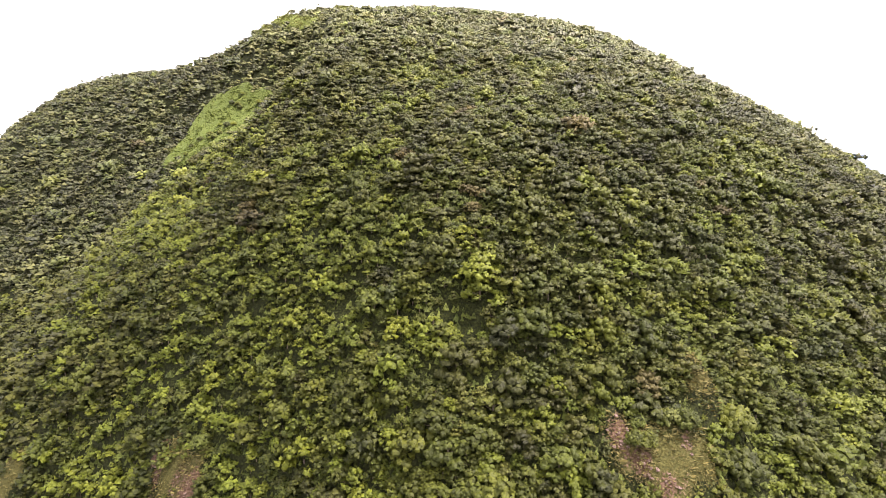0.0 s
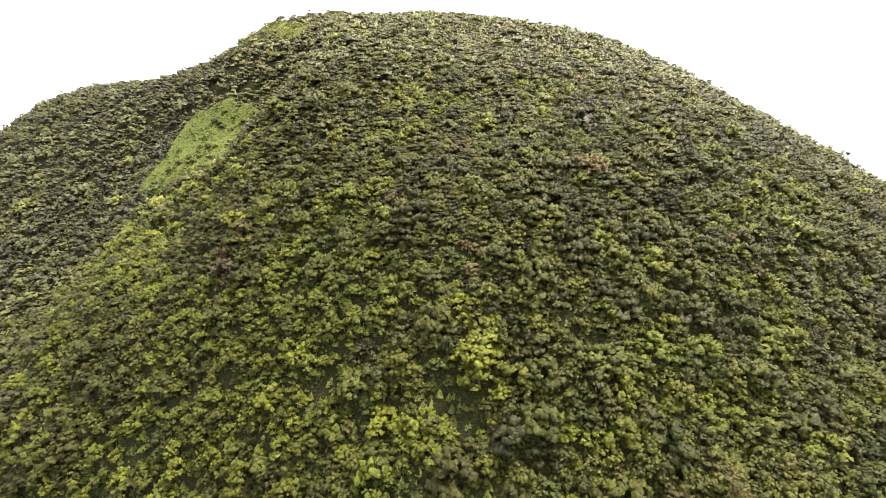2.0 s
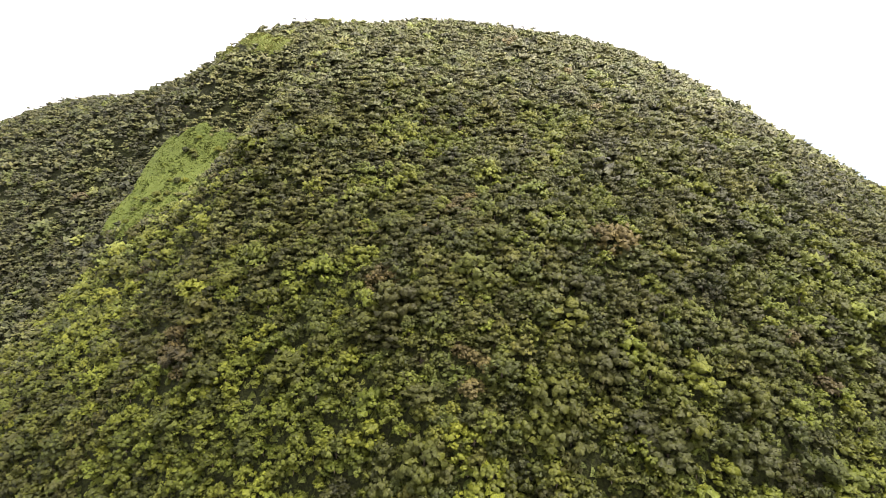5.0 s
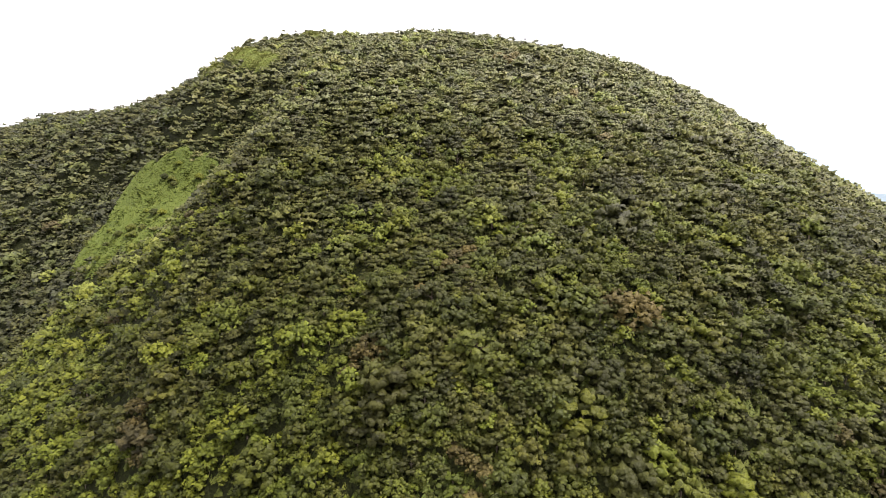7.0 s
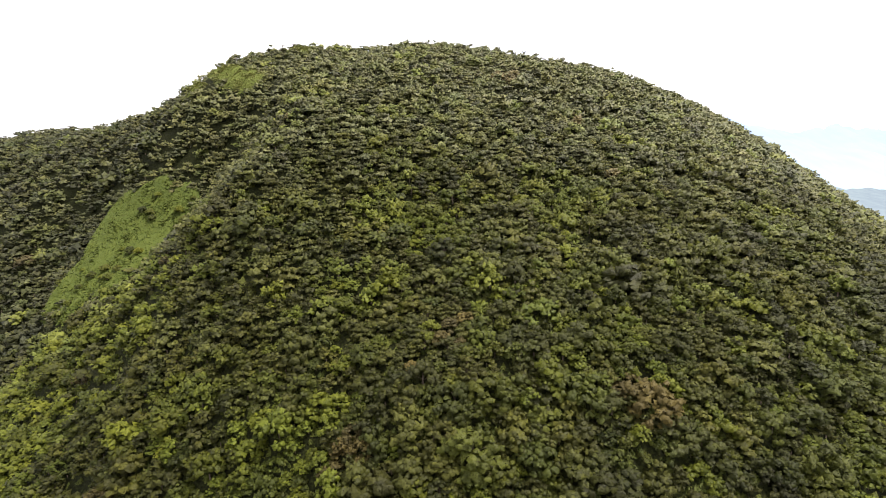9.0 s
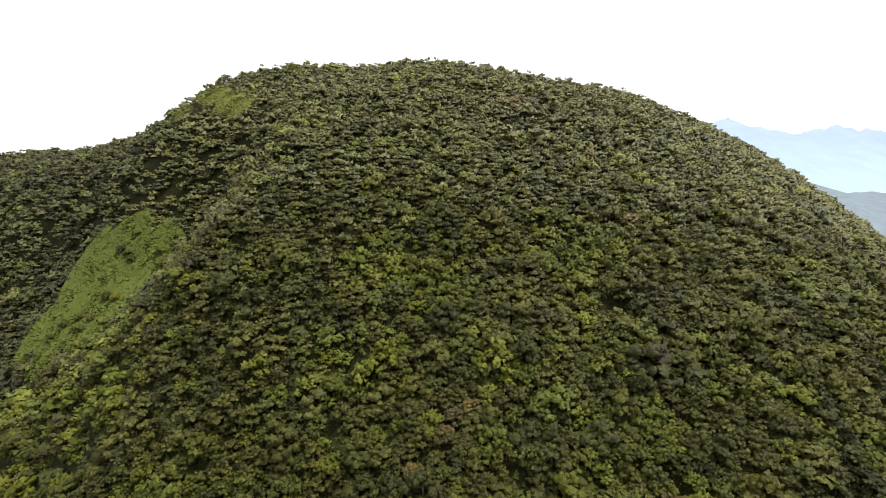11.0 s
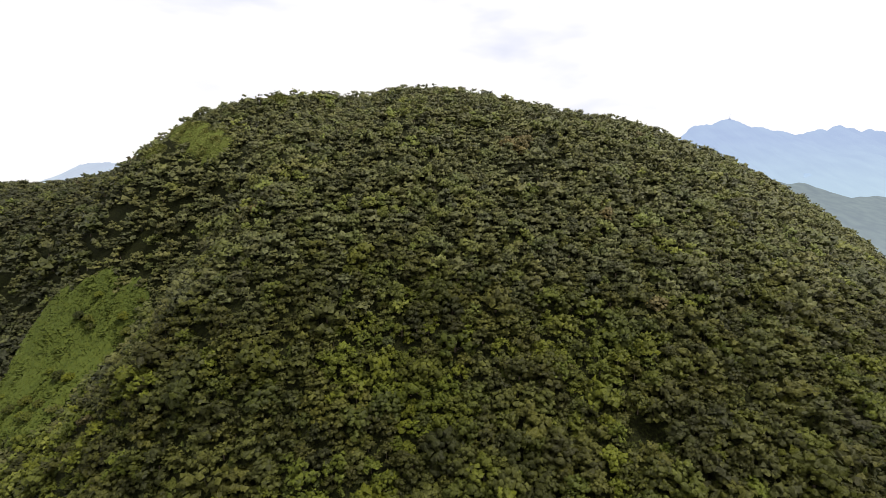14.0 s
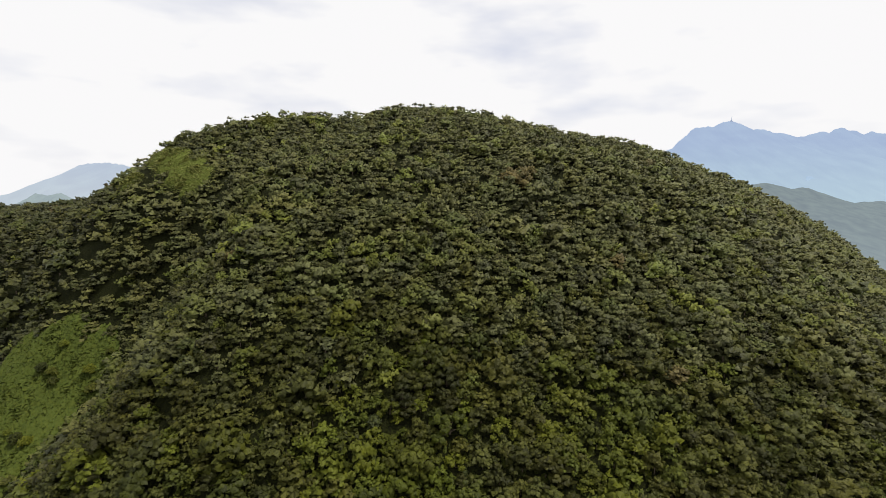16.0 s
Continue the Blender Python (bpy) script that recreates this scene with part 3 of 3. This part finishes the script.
KINDS = ("pine", "broadleaf", "young", "dry")
LABELS = {"pine": "dark olive pine with tiered flat foliage clumps", "broadleaf": "rounded mid-green broadleaf tree on the slope",
          "young": "yellow-green young tree with loose pale leaves", "dry": "brownish half-dry tree among green ones"}
wx, wy, wz, wkind, wsize, wdist, wouter = woods_plan()
wmass = np.array([noise.noise(Vector((a / 8, b / 8, 12.0))) for a, b in zip(wx, wy)])      # neighbours share a tone
strip = np.where((wy > 58) & (wy < 178), np.abs(wx - 3), 1e9)      # the middle strip of the slope
single = np.zeros(wx.size, bool)
single[np.argsort(strip)[:290]] = True

# single trees
gen = np.random.default_rng(5)
masters = {}
for kind in KINDS:
    masters[kind] = []
    for v in range(4):
        plan = clump_plan(kind, gen)
        root = new(kind + "_tree")
        tagged(root, LABELS[kind], "tree", "trees on the slope")
        for nm, me in (("trunk", faces_mesh(kind + "_trunk", wood(plan, 6), BARK)), ("crown", crown_mesh(kind + "_crown", crown(plan, 10, 0.37, 6, gen), LEAF_ONE[kind]))):
            new(nm, me).parent = root
        masters[kind].append(root)
used = set()
for i in np.nonzero(single)[0]:
    kind, v = KINDS[wkind[i]], int(rng.integers(4))
    s = float(wsize[i])
    m = pose(float(wx[i]), float(wy[i]), float(wz[i]), rng.normal(0, 4), rng.normal(0, 4), rng.uniform(0, 360))
    ob = masters[kind][v]
    if (kind, v) in used:
        ob = copy_thing(ob, m)
    else:
        used.add((kind, v))
        ob.matrix_basis = m
    ob.scale = (s * float(rng.uniform(1.05, 1.42)), s * float(rng.uniform(1.05, 1.42)), s * float(rng.uniform(0.9, 1.12)))
for kind in KINDS:
    for v, ob in enumerate(masters[kind]):
        if (kind, v) not in used:
            for o in (*ob.children, ob):
                bpy.data.objects.remove(o)


# the rest of the woods, joined by kind
def joined(name, pick, templates, trunks, label, kind):
    idx = np.nonzero(pick)[0]
    choice = rng.integers(0, len(templates), idx.size)
    co, quads, tone, stuff, at = [], [], [], [], 0
    for v, (crown_co, crown_quads) in enumerate(templates):
        ids = idx[choice == v]
        if not ids.size:
            continue
        stem = trunks[v].reshape(-1, 3)
        f = np.concatenate([crown_co, stem])
        q = np.concatenate([crown_quads, len(crown_co) + np.arange(len(stem)).reshape(-1, 4)])
        a, s = rng.uniform(0, 2 * np.pi, ids.size), wsize[ids]
        wide, deep, tall = (s * rng.uniform(lo, hi, ids.size) for lo, hi in ((1.05, 1.42), (1.05, 1.42), (0.88, 1.15)))
        c, n = np.cos(a), np.sin(a)
        out = np.empty((ids.size, len(f), 3))
        out[..., 0] = wx[ids, None] + wide[:, None] * (c[:, None] * f[:, 0] - n[:, None] * f[:, 1])
        out[..., 1] = wy[ids, None] + deep[:, None] * (n[:, None] * f[:, 0] + c[:, None] * f[:, 1])
        out[..., 2] = wz[ids, None] + tall[:, None] * f[:, 2]
        co.append(out.reshape(-1, 3))
        quads.append((at + (np.arange(ids.size) * len(f))[:, None, None] + q).reshape(-1, 4))
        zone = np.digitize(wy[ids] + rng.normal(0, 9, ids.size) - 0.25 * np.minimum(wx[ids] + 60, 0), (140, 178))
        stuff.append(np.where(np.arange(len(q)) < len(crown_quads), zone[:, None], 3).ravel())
        at += out.shape[0] * out.shape[1]
        # tone lightens up the slope as painted haze; the left spur is set darker
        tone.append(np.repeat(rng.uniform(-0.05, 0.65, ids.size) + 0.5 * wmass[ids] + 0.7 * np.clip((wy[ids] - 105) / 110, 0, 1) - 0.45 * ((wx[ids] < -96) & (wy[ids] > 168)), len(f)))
    stuff = np.concatenate(stuff)
    me = bpy.data.meshes.new(name)
    fill(me, np.concatenate(co), np.concatenate(quads))
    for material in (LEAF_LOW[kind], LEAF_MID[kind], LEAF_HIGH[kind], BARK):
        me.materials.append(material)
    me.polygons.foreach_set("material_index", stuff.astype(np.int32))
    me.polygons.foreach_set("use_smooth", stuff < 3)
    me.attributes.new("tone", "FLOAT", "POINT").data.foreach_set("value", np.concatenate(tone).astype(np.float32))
    return tagged(new(name, me), label, "woods", kind="stuff")


WOODS = {"pine": "dense dark olive pine woods covering the slope", "broadleaf": "mid-green broadleaf trees mixed through the woods",
         "young": "patches of yellow-green young growth in the woods", "dry": "scattered brownish trees in the woods"}
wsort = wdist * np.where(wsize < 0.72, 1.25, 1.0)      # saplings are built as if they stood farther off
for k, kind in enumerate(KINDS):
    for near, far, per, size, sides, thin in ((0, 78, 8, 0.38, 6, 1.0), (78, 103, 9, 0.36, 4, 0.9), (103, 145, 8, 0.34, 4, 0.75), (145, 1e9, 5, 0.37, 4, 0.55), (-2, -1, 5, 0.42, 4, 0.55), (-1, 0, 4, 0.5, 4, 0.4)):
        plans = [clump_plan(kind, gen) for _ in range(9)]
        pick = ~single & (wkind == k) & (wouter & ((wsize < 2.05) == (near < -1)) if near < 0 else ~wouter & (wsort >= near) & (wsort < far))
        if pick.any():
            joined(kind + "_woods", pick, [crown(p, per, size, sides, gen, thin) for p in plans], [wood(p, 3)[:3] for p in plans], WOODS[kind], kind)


# ---- clearings ----
def tufts(name, places, count, height, material, label):
    """Blades and fronds thick on the open ground."""
    g = np.random.default_rng(3)
    k = g.integers(0, len(places), count)
    pl = np.array(places, float)
    r, a = (pl[k, 2] + 2.0) * np.sqrt(g.uniform(0, 1, count)), g.uniform(0, 2 * np.pi, count)
    x, y = pl[k, 0] + r * np.cos(a), pl[k, 1] + r * np.sin(a)
    z = ground_at(x, y)
    lump = np.array([noise.noise(Vector((p / 3.2, q / 3.2, 9.0))) for p, q in zip(x, y)])
    h = height * (1 + 0.9 * lump) * g.uniform(0.6, 1.4, count)
    base = np.stack([x, y, z], -1)
    lean = np.stack([g.normal(0, 1.0, count), g.normal(0, 1.0, count) - 0.4, np.ones(count) * 0.65], -1) * h[:, None]
    sd = np.cross(lean, g.normal(0, 1, (count, 3)))
    sd = sd / np.linalg.norm(sd, axis=1, keepdims=True) * (0.32 * h[:, None])
    faces = np.stack([base, base + lean * 0.6 + sd, base + lean, base + lean * 0.6 - sd], 1)
    me = faces_mesh(name, faces, material)
    me.attributes.new("tone", "FLOAT", "POINT").data.foreach_set("value", np.repeat(np.clip(0.5 + lump, 0, 1), 4).astype(np.float32))
    return tagged(new(name, me), label, "undergrowth", kind="stuff")


tufts("fern_slope", FERN_SLOPE, 16000, 0.34, FERN, "bright green ferns and grass on an open slope")
tufts("top_meadow", TOP_MEADOW, 9000, 0.34, HAY, "pale yellow-green grass in a clearing near the top")
tufts("scar_grass", DRY_GRASS, 6000, 0.3, DRY_BLADES, "sparse dry grass round patches of reddish soil")


# ---- low growth: ferns on the open slope, bushes between the trunks at the foot of the hill ----
def low_growth(name, x, y, lo, hi, tall, material, label, g):
    """Small pointed mounds of leaves, lo to hi metres in radius, thick on the ground at x, y."""
    w = g.uniform(lo, hi, (x.size, 1, 1))
    t = (np.arange(4) * np.pi / 2)[None, :, None] + g.uniform(0, 6.3, (x.size, 1, 1)) + g.uniform(-0.3, 0.3, (x.size, 4, 1))
    rim = w * g.uniform(0.8, 1.2, (x.size, 4, 1)) * np.concatenate([np.cos(t), np.sin(t), np.full_like(t, -0.3)], -1)
    tip = w * np.concatenate([g.normal(0, 0.2, (x.size, 1, 2)), tall * g.uniform(0.7, 1.3, (x.size, 1, 1))], -1)
    corners = np.concatenate([tip, rim], 1) + np.stack([x, y, ground_at(x, y)], -1)[:, None]
    quads, co = fans(corners, 0)
    me = crown_mesh(name, (co, quads.reshape(-1, 4)), material)
    lump = np.array([noise.noise(Vector((p / 3.2, q / 3.2, 9.0))) for p, q in zip(x, y)])
    me.attributes.new("tone", "FLOAT", "POINT").data.foreach_set("value", np.repeat(0.5 + 0.9 * lump + g.uniform(-0.2, 0.2, x.size), 5).astype(np.float32))
    tagged(new(name, me), label, "undergrowth", kind="stuff")


low = np.random.default_rng(8)
uy = 54 + 110 * low.uniform(0, 1, 21000) ** 1.3
ux = low.uniform(-1, 1, uy.size) * (62 + 0.45 * uy)
shut = discs(ux, uy, BARE_SCARS + DRY_GRASS) < 0.1
low_growth("undergrowth", ux[shut], uy[shut], 0.35, 0.85, 1.25, BRACKEN, "dark green undergrowth between the trees", low)
fx, fy = low.uniform(-125, -60, 60000), low.uniform(165, 212, 60000)
open_slope = discs(fx, fy, FERN_SLOPE, 2.5) > low.uniform(0.05, 0.9, fx.size)
low_growth("fern_mounds", fx[open_slope], fy[open_slope], 0.28, 0.62, 0.75, FERN, "soft bright green fern mounds on an open slope", low)


# ---- the bare scars at the foot of the slope ----
def rock_mesh(gen):
    bm = bmesh.new()
    bmesh.ops.create_icosphere(bm, subdivisions=2, radius=1)
    off = Vector(gen.uniform(0, 50, 3))
    for v in bm.verts:
        v.co *= 0.75 + 0.5 * noise.noise(v.co * 1.3 + off) + 0.15 * noise.noise(v.co * 4 + off)
        v.co.z *= 0.6
    me = bpy.data.meshes.new("rock")
    bm.to_mesh(me)
    bm.free()
    me.materials.append(ROCK)
    return me


def rock_material():
    m, n, l, b = shader("red_rock", 0.9, 0.2)
    co = n.new("ShaderNodeTexCoord")
    nz = n.new("ShaderNodeTexNoise")
    nz.inputs["Scale"].default_value = 3.0
    nz.inputs["Detail"].default_value = 8.0
    l.new(co.outputs["Object"], nz.inputs["Vector"])
    r = ramp(n, [(0.3, (0.05, 0.032, 0.026)), (0.55, (0.13, 0.085, 0.066)), (0.75, (0.25, 0.19, 0.16))])
    l.new(nz.outputs["Fac"], r.inputs["Fac"])
    l.new(r.outputs["Color"], b.inputs["Base Color"])
    bump = n.new("ShaderNodeBump")
    bump.inputs["Distance"].default_value = 0.1
    l.new(nz.outputs["Fac"], bump.inputs["Height"])
    l.new(bump.outputs["Normal"], b.inputs["Normal"])
    return m


ROCK = rock_material()
rocks = [rock_mesh(gen) for _ in range(5)]
for px, py, pr in BARE_SCARS:
    for _ in range(9):
        a, d = gen.uniform(0, 6.3), pr * 1.5 * math.sqrt(gen.uniform(0, 1))
        x, y = px + d * math.cos(a), py + d * math.sin(a)
        ob = new("rock", rocks[int(gen.integers(5))])
        s = float(gen.uniform(0.10, 0.42))
        ob.matrix_basis = pose(x, y, float(ground_at(np.array([x]), np.array([y]))[0]) + s * 0.1, gen.uniform(-25, 25), gen.uniform(-25, 25), gen.uniform(0, 360))
        ob.scale = (s, s, s)
        tagged(ob, "reddish weathered rock lying on bare soil", "rock", "rocks on the scars")


# round shrubs standing free beside the scars
def shrub(x, y, size, kind, label):
    plan = [(0.7 * math.cos(i * 2.4) * math.sqrt(i / 9), 0.7 * math.sin(i * 2.4) * math.sqrt(i / 9), 0.95 - 0.6 * i / 9, 0.5, 0.85) for i in range(10)]
    root = tagged(new("shrub"), label, "shrub", "shrubs beside the scars")
    stem = np.concatenate([limb((0, 0, -0.6), (c[0] * 0.8, c[1] * 0.8, c[2]), 0.05, 0.015, 4) for c in plan])
    for nm, me in (("stem", faces_mesh("shrub_stem", stem, BARK)), ("crown", crown_mesh("shrub_crown", crown(plan, 14, 0.34, 6, gen), LEAF_ONE[kind]))):
        new(nm, me).parent = root
    root.matrix_basis = pose(x, y, float(ground_at(np.array([x]), np.array([y]))[0]), 0, 0, gen.uniform(0, 360))
    root.scale = (size, size, size)


shrub(30.3, 66.0, 1.15, "young", "small round pale green shrub beside bare soil")
shrub(29.3, 63.6, 1.7, "broadleaf", "spreading mid-green shrub between patches of soil")
shrub(31.2, 63.9, 1.5, "broadleaf", "spreading mid-green shrub between patches of soil")
shrub(38.3, 66.4, 2.0, "broadleaf", "olive green shrub at the clearing's rim")
shrub(35.8, 66.8, 1.7, "pine", "olive green shrub at the clearing's rim")
shrub(46.2, 64.2, 3.3, "broadleaf", "large dense round green shrub by the clearing")
shrub(48.0, 69.5, 3.0, "broadleaf", "large dense round green shrub by the clearing")
shrub(-50, 86.5, 1.9, "broadleaf", "round green shrub above a soil scar")
thicket = np.random.default_rng(21)
for _ in range(46):       # bushes scattered through the ferns, thicker towards their lower edge
    px, py, pr = FERN_SLOPE[int(thicket.integers(len(FERN_SLOPE)))]
    a, d = thicket.uniform(0, 6.3), (pr + 1.5) * math.sqrt(thicket.uniform(0, 1))
    x, y = px + d * math.cos(a), py + d * math.sin(a)
    if thicket.uniform(176, 204) > y:
        shrub(x, y, float(thicket.uniform(0.8, 1.6)), "broadleaf" if thicket.uniform() < 0.65 else "young", "low green bush among the ferns of the open slope")
